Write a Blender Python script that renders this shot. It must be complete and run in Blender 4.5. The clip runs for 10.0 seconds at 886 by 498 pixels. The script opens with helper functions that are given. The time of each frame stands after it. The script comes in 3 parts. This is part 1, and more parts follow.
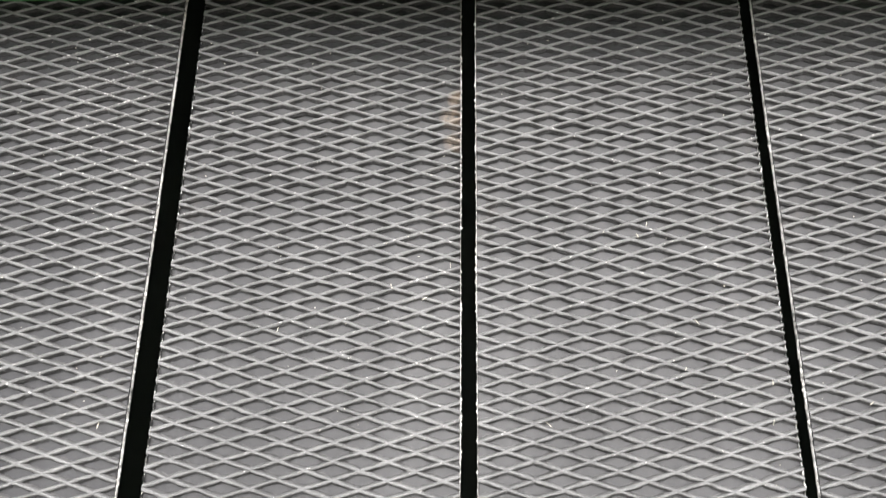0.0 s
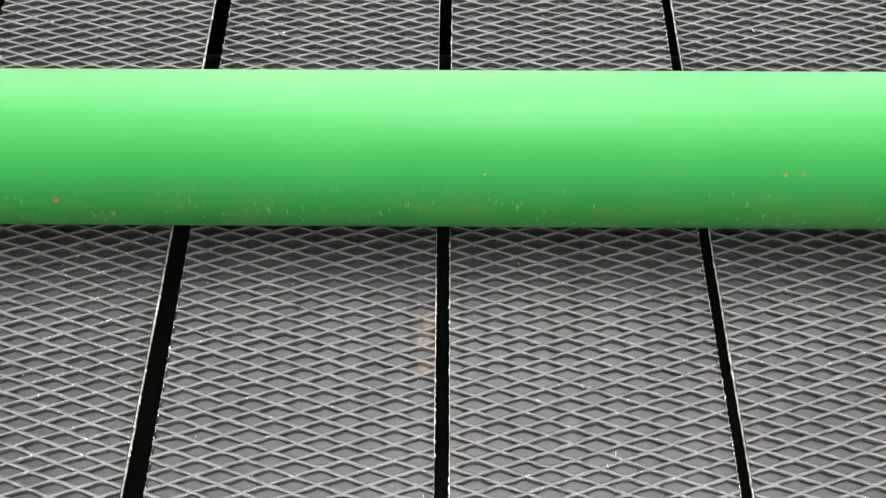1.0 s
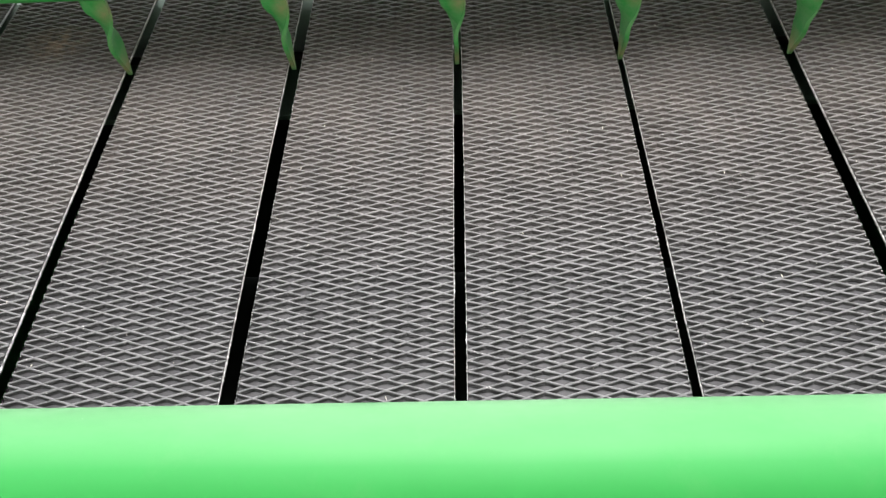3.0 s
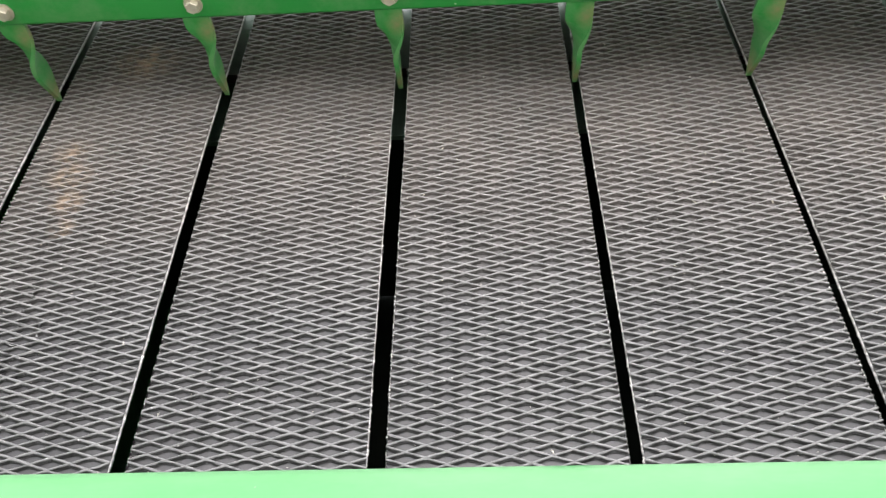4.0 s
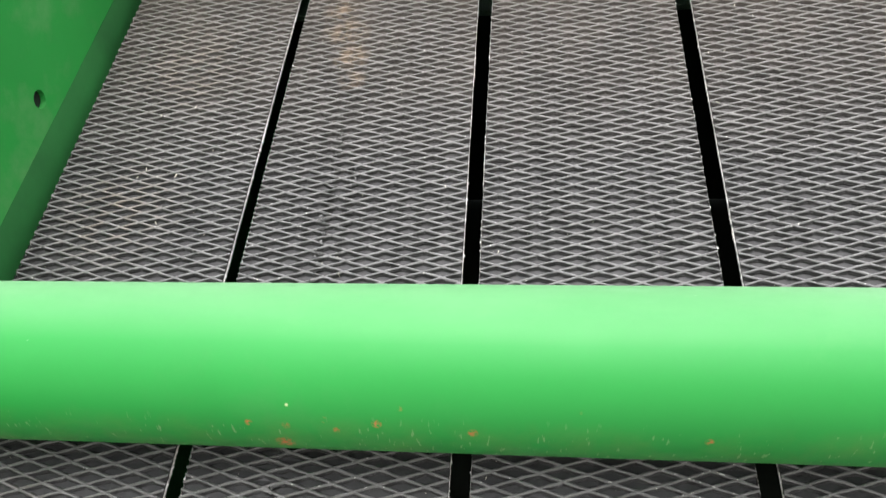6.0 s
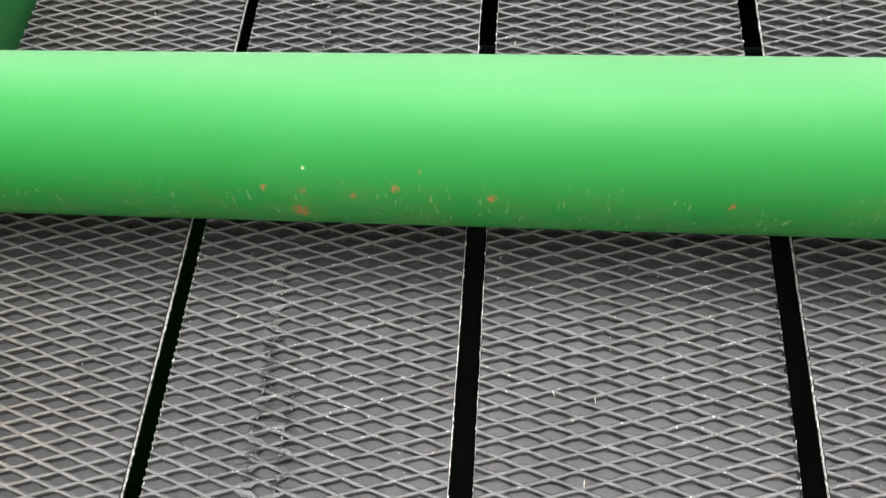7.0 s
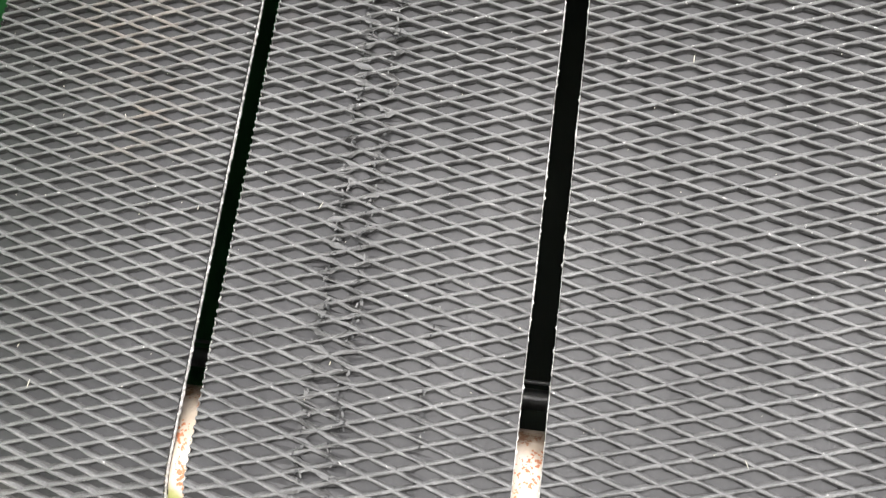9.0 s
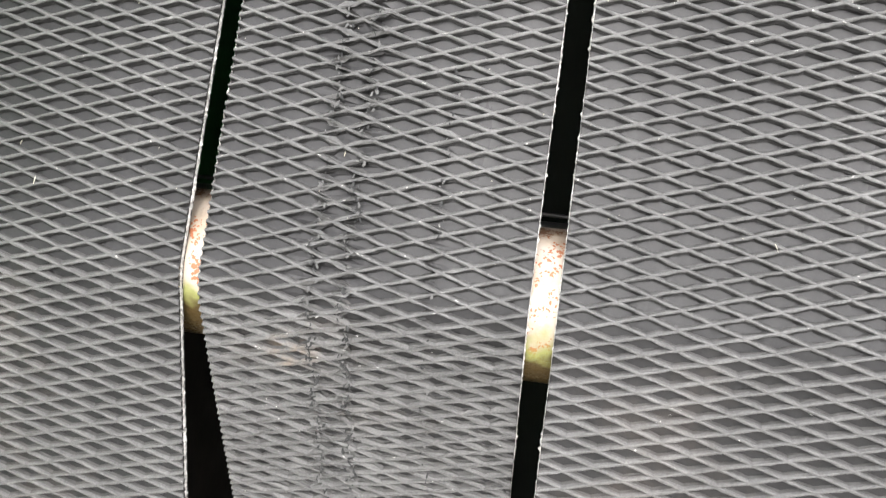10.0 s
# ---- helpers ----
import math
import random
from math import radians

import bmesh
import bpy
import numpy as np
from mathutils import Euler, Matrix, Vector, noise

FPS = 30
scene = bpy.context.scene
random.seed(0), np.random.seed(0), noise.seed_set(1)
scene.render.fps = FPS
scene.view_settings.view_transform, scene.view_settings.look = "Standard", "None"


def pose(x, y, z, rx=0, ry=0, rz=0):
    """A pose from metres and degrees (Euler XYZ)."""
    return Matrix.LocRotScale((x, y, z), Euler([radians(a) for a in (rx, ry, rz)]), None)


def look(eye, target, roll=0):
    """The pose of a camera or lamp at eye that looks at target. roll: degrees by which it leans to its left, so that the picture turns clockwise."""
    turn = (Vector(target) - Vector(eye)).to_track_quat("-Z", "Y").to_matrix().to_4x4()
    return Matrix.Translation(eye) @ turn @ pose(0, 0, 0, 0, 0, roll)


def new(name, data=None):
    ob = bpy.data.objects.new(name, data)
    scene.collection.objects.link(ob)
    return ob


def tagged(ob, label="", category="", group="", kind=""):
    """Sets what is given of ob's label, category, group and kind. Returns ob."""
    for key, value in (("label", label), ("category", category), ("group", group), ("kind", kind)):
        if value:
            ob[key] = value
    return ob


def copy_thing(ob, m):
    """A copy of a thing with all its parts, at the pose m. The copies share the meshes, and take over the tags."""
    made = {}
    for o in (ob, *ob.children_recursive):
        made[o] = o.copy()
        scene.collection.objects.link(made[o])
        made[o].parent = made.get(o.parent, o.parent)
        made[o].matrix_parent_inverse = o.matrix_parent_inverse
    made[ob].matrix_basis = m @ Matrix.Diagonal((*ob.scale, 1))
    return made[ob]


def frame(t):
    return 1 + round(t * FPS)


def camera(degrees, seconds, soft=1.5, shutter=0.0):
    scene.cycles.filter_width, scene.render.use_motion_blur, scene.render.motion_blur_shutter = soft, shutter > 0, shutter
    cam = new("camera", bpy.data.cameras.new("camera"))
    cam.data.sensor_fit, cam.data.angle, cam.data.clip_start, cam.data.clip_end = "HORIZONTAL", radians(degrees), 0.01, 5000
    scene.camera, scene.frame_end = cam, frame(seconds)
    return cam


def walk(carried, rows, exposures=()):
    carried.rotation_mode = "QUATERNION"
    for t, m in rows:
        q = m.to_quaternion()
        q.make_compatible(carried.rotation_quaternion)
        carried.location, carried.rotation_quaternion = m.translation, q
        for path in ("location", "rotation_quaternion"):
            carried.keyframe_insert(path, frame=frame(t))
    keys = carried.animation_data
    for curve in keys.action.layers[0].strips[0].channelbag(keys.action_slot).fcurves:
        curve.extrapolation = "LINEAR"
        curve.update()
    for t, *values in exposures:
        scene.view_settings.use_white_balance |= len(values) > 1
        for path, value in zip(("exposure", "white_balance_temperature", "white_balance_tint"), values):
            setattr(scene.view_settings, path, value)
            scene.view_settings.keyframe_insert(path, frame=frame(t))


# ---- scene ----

from math import cos, pi, sin, tan

# ---------------------------------------------------------------- camera and its walk
# The machine has a frame of its own, leaning back: in it the belt faces lie in y = 0 and z runs up along them.
UP = 0.0
LEAN_BACK = 32.0
MACHINE = pose(0, 0, 0.945, -LEAN_BACK, 0, 0)
cam = camera(59.74, 10.0, soft=1.3, shutter=0.12)
PATH = [
    (0.0, 0.0024, -0.4448, 0.0000, 1.859, 19.110, -0.713),
    (0.5, 0.0023, -0.4663, 0.0337, 0.318, 23.745, -0.241),
    (1.0, 0.0058, -0.4877, 0.0628, 0.291, 27.201, -0.526),
    (1.5, 0.0099, -0.5062, 0.0921, 1.141, 30.610, -0.718),
    (2.0, 0.0168, -0.5341, 0.1197, 1.690, 33.556, -0.296),
    (2.5, 0.0181, -0.5495, 0.1352, 2.423, 36.610, -0.062),
    (2.7, 0.0166, -0.5517, 0.1401, 2.244, 38.044, -0.149),
    (3.8, -0.0695, -0.5386, 0.1928, 2.801, 40.179, -0.064),
    (4.0, -0.1122, -0.5311, 0.2013, 2.845, 40.063, -0.287),
    (4.5, -0.2348, -0.5272, 0.2065, 3.666, 39.431, -1.099),
    (5.0, -0.3023, -0.5390, 0.1969, 5.386, 39.126, -2.513),
    (5.2, -0.3130, -0.5346, 0.1932, 5.866, 39.016, -2.989),
    (6.3, -0.3425, -0.4729, 0.1249, 4.653, 32.791, -3.859),
    (6.5, -0.3441, -0.4645, 0.1202, 4.411, 30.793, -3.836),
    (7.0, -0.3535, -0.4485, 0.0890, 4.230, 26.575, -4.263),
    (7.5, -0.3637, -0.4393, 0.0522, 5.103, 22.119, -5.254),
    (8.0, -0.3630, -0.4351, 0.0231, 6.440, 19.212, -6.328),
    (8.5, -0.3713, -0.4231, -0.0185, 6.957, 16.787, -7.171),
    (9.0, -0.3741, -0.4170, -0.0509, 7.641, 12.844, -7.496),
    (9.5, -0.3744, -0.3962, -0.0794, 7.926, 9.000, -7.599),
    (10.0, -0.3778, -0.3914, -0.1044, 8.066, 4.970, -7.555),
]
EXPOSURES = [(0.0, 0.85, 6500, 10), (0.5, 0.79, 6500, 10), (1.0, 0.68, 6500, 10), (1.5, 0.53, 6500, 10), (2.5, 0.6, 6450, 11), (4.0, 0.83, 6430, 12), (5.0, 0.88, 6430, 11), (6.5, 0.54, 6450, 10), (7.5, 0.67, 6500, 10), (8.3, 0.90, 6500, 10), (9.0, 0.69, 6500, 10), (10.0, 0.58, 6500, 10)]
walk(cam, [(t, MACHINE @ pose(x, y, UP + z, 90 + pitch, roll, yaw)) for t, x, y, z, yaw, pitch, roll in PATH], EXPOSURES)

# ---------------------------------------------------------------- sky and sun (bright thin overcast)
SUN_HEIGHT, SUN_WAY = radians(48), radians(174)
world = bpy.data.worlds.new("sky")
scene.world = world
world.use_nodes = True
wn, wl = world.node_tree.nodes, world.node_tree.links
sky = wn.new("ShaderNodeTexSky")
sky.sky_type, sky.sun_disc = "NISHITA", False
sky.sun_elevation, sky.sun_rotation = SUN_HEIGHT, SUN_WAY
sky.dust_density, sky.air_density = 3.0, 1.0
pale = wn.new("ShaderNodeHueSaturation")
pale.inputs["Saturation"].default_value = 0.22
wl.new(sky.outputs[0], pale.inputs["Color"])
# thin cloud: the sky brightens towards the zenith
way_up = wn.new("ShaderNodeSeparateXYZ")
wl.new(wn.new("ShaderNodeTexCoord").outputs["Generated"], way_up.inputs[0])
cloud = wn.new("ShaderNodeMapRange")
for key, v in (("From Min", 0.0), ("From Max", 1.0), ("To Min", 1.33), ("To Max", 2.9)):
    cloud.inputs[key].default_value = v
steep = wn.new("ShaderNodeMath")
steep.operation = "POWER"
steep.use_clamp = True
steep.inputs[1].default_value = 2.0
wl.new(way_up.outputs["Z"], steep.inputs[0])
wl.new(steep.outputs[0], cloud.inputs["Value"])
brighter = wn.new("ShaderNodeVectorMath")
brighter.operation = "SCALE"
wl.new(pale.outputs[0], brighter.inputs[0])
wl.new(cloud.outputs[0], brighter.inputs["Scale"])
wl.new(brighter.outputs[0], wn["Background"].inputs["Color"])
wn["Background"].inputs["Strength"].default_value = 0.14
sun = new("sun", bpy.data.lights.new("sun", "SUN"))
sun.data.energy, sun.data.angle, sun.data.color = 1.1, radians(80), (1.0, 0.97, 0.92)
sun_from = Vector((sin(SUN_WAY) * cos(SUN_HEIGHT), cos(SUN_WAY) * cos(SUN_HEIGHT), sin(SUN_HEIGHT)))
sun.matrix_world = look(tuple(sun_from * 20), (0, 0, 0))


# ---------------------------------------------------------------- materials
def material(name):
    m = bpy.data.materials.new(name)
    m.use_nodes = True
    return m, m.node_tree.nodes, m.node_tree.links, m.node_tree.nodes["Principled BSDF"]


def node(nodes, kind, **values):
    n = nodes.new(kind)
    for key, value in values.items():
        n.inputs[key.replace("_", " ")].default_value = value
    return n


def noise_tex(nodes, links, coord, scale, detail=4.0, rough=0.55, stretch=None):
    n = node(nodes, "ShaderNodeTexNoise", Scale=scale, Detail=detail, Roughness=rough)
    if stretch:
        m = nodes.new("ShaderNodeMapping")
        m.inputs["Scale"].default_value = stretch
        links.new(coord, m.inputs["Vector"])
        coord = m.outputs[0]
    links.new(coord, n.inputs["Vector"])
    return n.outputs["Fac"]


def ramp(nodes, links, fac, stops):
    r = nodes.new("ShaderNodeValToRGB")
    e = r.color_ramp.elements
    while len(e) < len(stops):
        e.new(0.5)
    for k, (at, colour) in zip(e, stops):
        k.position, k.color = at, (*colour, 1) if len(colour) == 3 else colour
    links.new(fac, r.inputs["Fac"])
    return r.outputs["Color"]


def grey(v):
    return (v, v, v)


def mix(nodes, links, fac, a, b):
    m = nodes.new("ShaderNodeMix")
    m.data_type = "RGBA"
    for value, slot in ((fac, 0), (a, 6), (b, 7)):
        if isinstance(value, (float, int)):
            m.inputs[slot].default_value = value
        elif isinstance(value, tuple):
            m.inputs[slot].default_value = (*value, 1)
        else:
            links.new(value, m.inputs[slot])
    return m.outputs[2]


def maths(nodes, links, op, a, b=0.0, c=0.0):
    m = nodes.new("ShaderNodeMath")
    m.operation = op
    for i, value in enumerate((a, b, c)):
        if isinstance(value, (float, int)):
            m.inputs[i].default_value = value
        else:
            links.new(value, m.inputs[i])
    return m.outputs[0]


def bump(nodes, links, bsdf, height, strength, distance):
    b = node(nodes, "ShaderNodeBump", Strength=strength, Distance=distance)
    links.new(height, b.inputs["Height"])
    links.new(b.outputs[0], bsdf.inputs["Normal"])


def spots_mask(n, l, geo, spots, ragged):
    """Round soft patches (x, y, z, radius) with a ragged outline."""
    total = None
    for x, y, z, r in spots:
        d = n.new("ShaderNodeVectorMath")
        d.operation = "DISTANCE"
        l.new(geo, d.inputs[0])
        d.inputs[1].default_value = (x, y, z)
        near = maths(n, l, "SUBTRACT", 1.0, maths(n, l, "DIVIDE", d.outputs["Value"], r))
        near = maths(n, l, "MAXIMUM", near, 0.0)
        total = near if total is None else maths(n, l, "MAXIMUM", total, near)
    return maths(n, l, "MULTIPLY", maths(n, l, "ADD", total, 0.0), ragged)


def rubber(name, dark, light, rough, spots=(), specks=False, gloss=0.42, stain_depth=1.0):
    m, n, l, bsdf = material(name)
    geo = n.new("ShaderNodeTexCoord").outputs["Object"]
    rnd = n.new("ShaderNodeObjectInfo").outputs["Random"]
    broad = noise_tex(n, l, geo, 5.0, 5.0, 0.6)
    grain = noise_tex(n, l, geo, 900.0, 4.0, 0.65)
    streak = noise_tex(n, l, geo, 30.0, 4.0, 0.6, (1.0, 1.0, 0.12))
    dust = ramp(n, l, broad, [(0.32, dark), (0.7, light)])
    worn = ramp(n, l, streak, [(0.35, grey(0.82)), (0.7, grey(1.12))])
    fine = ramp(n, l, grain, [(0.3, grey(0.72 if specks else 0.86)), (0.75, grey(1.30 if specks else 1.14))])
    c1 = n.new("ShaderNodeVectorMath")
    c1.operation = "MULTIPLY"
    l.new(dust, c1.inputs[0]), l.new(worn, c1.inputs[1])
    c2 = n.new("ShaderNodeVectorMath")
    c2.operation = "MULTIPLY"
    l.new(c1.outputs[0], c2.inputs[0]), l.new(fine, c2.inputs[1])
    # brown chaff dust in a few places
    stain = noise_tex(n, l, geo, 8.0, 6.0, 0.7)
    spot = ramp(n, l, stain, [(0.60, grey(0)), (0.80, grey(0.20))])
    col = mix(n, l, spot, c2.outputs[0], (0.22, 0.165, 0.125))
    # brown chaff dust in patches on the upper run, which also paints light there
    high = n.new("ShaderNodeSeparateXYZ")
    l.new(geo, high.inputs[0])
    run = n.new("ShaderNodeMapRange")
    for key, v in (("From Min", 0.66), ("From Max", 0.90), ("To Min", 0.0), ("To Max", 1.0)):
        run.inputs[key].default_value = v
    l.new(high.outputs["Z"], run.inputs["Value"])
    patchy = ramp(n, l, noise_tex(n, l, geo, 16.0, 6.0, 0.7), [(0.25, grey(0.12)), (0.75, grey(0.45))])
    col = mix(n, l, maths(n, l, "MULTIPLY", run.outputs[0], patchy), col, (0.25, 0.212, 0.182))
    if specks:
        cell = n.new("ShaderNodeTexVoronoi")
        cell.inputs["Scale"].default_value = 420.0
        l.new(geo, cell.inputs["Vector"])
        dot = maths(n, l, "LESS_THAN", cell.outputs["Distance"], 0.22)
        few = maths(n, l, "GREATER_THAN", noise_tex(n, l, geo, 120.0, 2.0), 0.66)
        zone = maths(n, l, "GREATER_THAN", noise_tex(n, l, geo, 24.0, 2.0, 0.5, (1.0, 1.0, 0.3)), 0.52)
        dot = maths(n, l, "MULTIPLY", maths(n, l, "MULTIPLY", dot, few), zone)
        col = mix(n, l, maths(n, l, "MULTIPLY", dot, 0.85), col, (0.70, 0.68, 0.64))
    if spots:
        ragged = ramp(n, l, noise_tex(n, l, geo, 70.0, 5.0, 0.7), [(0.40, grey(0)), (0.60, grey(1.1))])
        col = mix(n, l, maths(n, l, "MULTIPLY", spots_mask(n, l, geo, spots, ragged), stain_depth), col, (0.27, 0.205, 0.15))
    l.new(col, bsdf.inputs["Base Color"])
    l.new(ramp(n, l, streak, [(0.3, grey(rough + 0.06)), (0.75, grey(rough - 0.06))]), bsdf.inputs["Roughness"])
    bsdf.inputs["Specular IOR Level"].default_value = gloss
    bump(n, l, bsdf, grain, 0.9 if specks else 0.4, 0.0006)
    return m


def canvas():
    m, n, l, bsdf = material("frayed_belt_canvas")
    geo = n.new("ShaderNodeTexCoord").outputs["Object"]
    f = noise_tex(n, l, geo, 260.0, 4.0, 0.7)
    l.new(ramp(n, l, f, [(0.36, (0.12, 0.115, 0.11)), (0.47, (0.52, 0.50, 0.47)), (0.62, (0.78, 0.76, 0.73))]), bsdf.inputs["Base Color"])
    bsdf.inputs["Roughness"].default_value = 0.85
    bump(n, l, bsdf, f, 0.6, 0.001)
    return m


def green_paint(name, chips=0.0, dirt=0.35, tan_spots=()):
    m, n, l, bsdf = material(name)
    geo = n.new("ShaderNodeTexCoord").outputs["Object"]
    broad = noise_tex(n, l, geo, 4.0, 4.0, 0.6)
    fine = noise_tex(n, l, geo, 160.0, 3.0, 0.6)
    col = ramp(n, l, broad, [(0.3, (0.015, 0.225, 0.036)), (0.7, (0.018, 0.255, 0.042))])
    dust = noise_tex(n, l, geo, 14.0, 7.0, 0.72)
    spread = ramp(n, l, dust, [(0.58 - 0.35 * dirt, grey(0)), (0.80 - 0.1 * dirt, grey(dirt))])
    col = mix(n, l, spread, col, (0.32, 0.36, 0.24))
    if tan_spots:
        blotch = ramp(n, l, noise_tex(n, l, geo, 45.0, 6.0, 0.7), [(0.35, grey(0.2)), (0.65, grey(1.3))])
        col = mix(n, l, spots_mask(n, l, geo, tan_spots, blotch), col, (0.26, 0.21, 0.10))
    # small pale specks
    cell = n.new("ShaderNodeTexVoronoi")
    cell.inputs["Scale"].default_value = 38.0
    l.new(geo, cell.inputs["Vector"])
    dot = maths(n, l, "LESS_THAN", cell.outputs["Distance"], 0.035)
    some = maths(n, l, "GREATER_THAN", noise_tex(n, l, geo, 23.0, 1.0), 0.60)
    col = mix(n, l, maths(n, l, "MULTIPLY", maths(n, l, "MULTIPLY", dot, some), 0.7), col, (0.55, 0.62, 0.45))
    if chips:
        # scratches and rubbed paint along the underside, rust in a few chips
        sep = n.new("ShaderNodeSeparateXYZ")
        l.new(geo, sep.inputs[0])
        low = n.new("ShaderNodeMapRange")
        for key, v in (("From Min", 0.600 + 0.3125), ("From Max", 0.600 + 0.3062), ("To Min", 0.0), ("To Max", 1.0)):
            low.inputs[key].default_value = v
        l.new(sep.outputs["Z"], low.inputs["Value"])
        dashes = noise_tex(n, l, geo, 420.0, 2.0, 0.5, (1.0, 0.22, 0.22))
        lines = ramp(n, l, dashes, [(0.645, grey(0)), (0.70, grey(1))])
        patch = maths(n, l, "GREATER_THAN", noise_tex(n, l, geo, 26.0, 3.0), 0.46)
        # light along the top of the tube, painted as a paler green
        top_light = n.new("ShaderNodeMapRange")
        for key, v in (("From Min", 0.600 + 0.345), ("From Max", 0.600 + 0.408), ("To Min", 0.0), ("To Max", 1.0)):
            top_light.inputs[key].default_value = v
        l.new(sep.outputs["Z"], top_light.inputs["Value"])
        top_light_patch = ramp(n, l, noise_tex(n, l, geo, 9.0, 7.0, 0.7, (0.4, 1.0, 1.0)), [(0.25, grey(0.30)), (0.75, grey(0.66))])
        col = mix(n, l, maths(n, l, "MULTIPLY", top_light.outputs[0], top_light_patch), col, (0.33, 0.47, 0.32))
        scratch = maths(n, l, "MULTIPLY", maths(n, l, "MULTIPLY", lines, patch), low.outputs[0])
        rub = ramp(n, l, noise_tex(n, l, geo, 30.0, 6.0, 0.7), [(0.42, grey(0.0)), (0.72, grey(0.35))])
        col = mix(n, l, maths(n, l, "MULTIPLY", rub, low.outputs[0]), col, (0.15, 0.25, 0.07))
        col = mix(n, l, maths(n, l, "MULTIPLY", scratch, 0.34), col, (0.45, 0.52, 0.30))
        ragged = ramp(n, l, noise_tex(n, l, geo, 330.0, 3.0, 0.6), [(0.40, grey(0)), (0.55, grey(1.5))])
        rust = spots_mask(n, l, geo, RUST_CHIPS, ragged)
        col = mix(n, l, rust, col, (0.50, 0.14, 0.05))
        smear = ramp(n, l, noise_tex(n, l, geo, 120.0, 4.0, 0.7), [(0.40, grey(0)), (0.52, grey(1.3))])
        col = mix(n, l, spots_mask(n, l, geo, DARK_SMEARS, smear), col, (0.012, 0.17, 0.03))
        whole = ramp(n, l, noise_tex(n, l, geo, 500.0, 2.0), [(0.2, grey(0.7)), (0.6, grey(1.6))])
        col = mix(n, l, spots_mask(n, l, geo, PALE_DOTS, whole), col, (0.50, 0.58, 0.30))
    l.new(col, bsdf.inputs["Base Color"])
    l.new(ramp(n, l, dust, [(0.4, grey(0.46)), (0.75, grey(0.56))]), bsdf.inputs["Roughness"])
    bsdf.inputs["Specular IOR Level"].default_value = 0.36
    bump(n, l, bsdf, fine, 0.08, 0.0004)
    return m


# bare rusty chips on the cross tube, round the frame's base
RUST_CHIPS = [(-0.482, -0.361, 0.905, 0.0075), (-0.478, -0.378, 0.911, 0.004), (-0.4244, -0.3815, 0.910, 0.0035), (-0.3697, -0.3767, 0.908, 0.0035),
              (-0.455, -0.383, 0.912, 0.003), (-0.448, -0.376, 0.908, 0.003), (-0.50, -0.380, 0.910, 0.003), (-0.41, -0.390, 0.917, 0.003),
              (0.2082, -0.3934, 0.9174, 0.0018), (0.219, -0.3934, 0.9174, 0.0013), (-0.31, -0.39, 0.917, 0.0025), (-0.24, -0.375, 0.908, 0.003)]


# dark rubbed smears on top of the tube and pale dots on its face
DARK_SMEARS = [(-0.058, -0.372, 1.007, 0.03), (0.02, -0.37, 1.007, 0.02), (-0.40, -0.372, 1.007, 0.018), (-0.33, -0.372, 1.007, 0.02), (-0.575, -0.37, 1.007, 0.015), (0.16, -0.372, 1.007, 0.03)]
PALE_DOTS = [(0.0268, -0.3924, 0.9172, 0.0014), (0.0386, -0.4052, 0.9331, 0.0011), (-0.4757, -0.3918, 0.9156, 0.0014)]


def roller_paint():
    m, n, l, bsdf = material("cream_paint_with_rust")
    geo = n.new("ShaderNodeTexCoord").outputs["Object"]
    cell = node(n, "ShaderNodeTexVoronoi", Scale=430.0)
    wob = n.new("ShaderNodeVectorMath")
    wob.operation = "MULTIPLY_ADD"
    ripple = node(n, "ShaderNodeTexNoise", Scale=420.0, Detail=2.0)
    l.new(geo, ripple.inputs["Vector"])
    l.new(ripple.outputs["Color"], wob.inputs[0])
    wob.inputs[1].default_value = (0.004, 0.004, 0.004)
    l.new(geo, wob.inputs[2])
    l.new(wob.outputs[0], cell.inputs["Vector"])
    rust = maths(n, l, "SUBTRACT", 0.88, cell.outputs["Distance"])
    zone = noise_tex(n, l, geo, 75.0, 2.0, 0.5)
    base = ramp(n, l, noise_tex(n, l, geo, 40.0, 4.0), [(0.3, (0.42, 0.32, 0.23)), (0.5, (0.58, 0.49, 0.40)), (0.7, (0.68, 0.60, 0.52))])
    mask = maths(n, l, "ADD", rust, maths(n, l, "MULTIPLY", maths(n, l, "SUBTRACT", zone, 0.50), 1.8))
    fac = ramp(n, l, mask, [(0.60, grey(0)), (0.66, grey(0.9))])
    col = mix(n, l, fac, base, (0.44, 0.13, 0.045))
    # shade at the roller's edges painted as dark bands, with a yellow-green one between
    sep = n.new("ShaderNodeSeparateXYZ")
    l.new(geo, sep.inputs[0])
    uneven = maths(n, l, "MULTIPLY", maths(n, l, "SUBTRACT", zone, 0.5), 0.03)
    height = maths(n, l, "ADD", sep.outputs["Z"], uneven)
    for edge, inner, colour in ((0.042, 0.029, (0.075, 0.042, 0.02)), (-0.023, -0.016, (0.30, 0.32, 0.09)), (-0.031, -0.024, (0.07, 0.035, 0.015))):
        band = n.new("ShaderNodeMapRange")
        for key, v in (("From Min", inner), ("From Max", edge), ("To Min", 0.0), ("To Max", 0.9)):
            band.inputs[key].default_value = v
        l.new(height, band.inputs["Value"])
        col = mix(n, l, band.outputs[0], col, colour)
    l.new(col, bsdf.inputs["Base Color"])
    l.new(ramp(n, l, mask, [(0.5, grey(0.30)), (0.62, grey(0.8))]), bsdf.inputs["Roughness"])
    bsdf.inputs["Metallic"].default_value = 0.0
    bump(n, l, bsdf, mask, 0.2, 0.001)
    return m


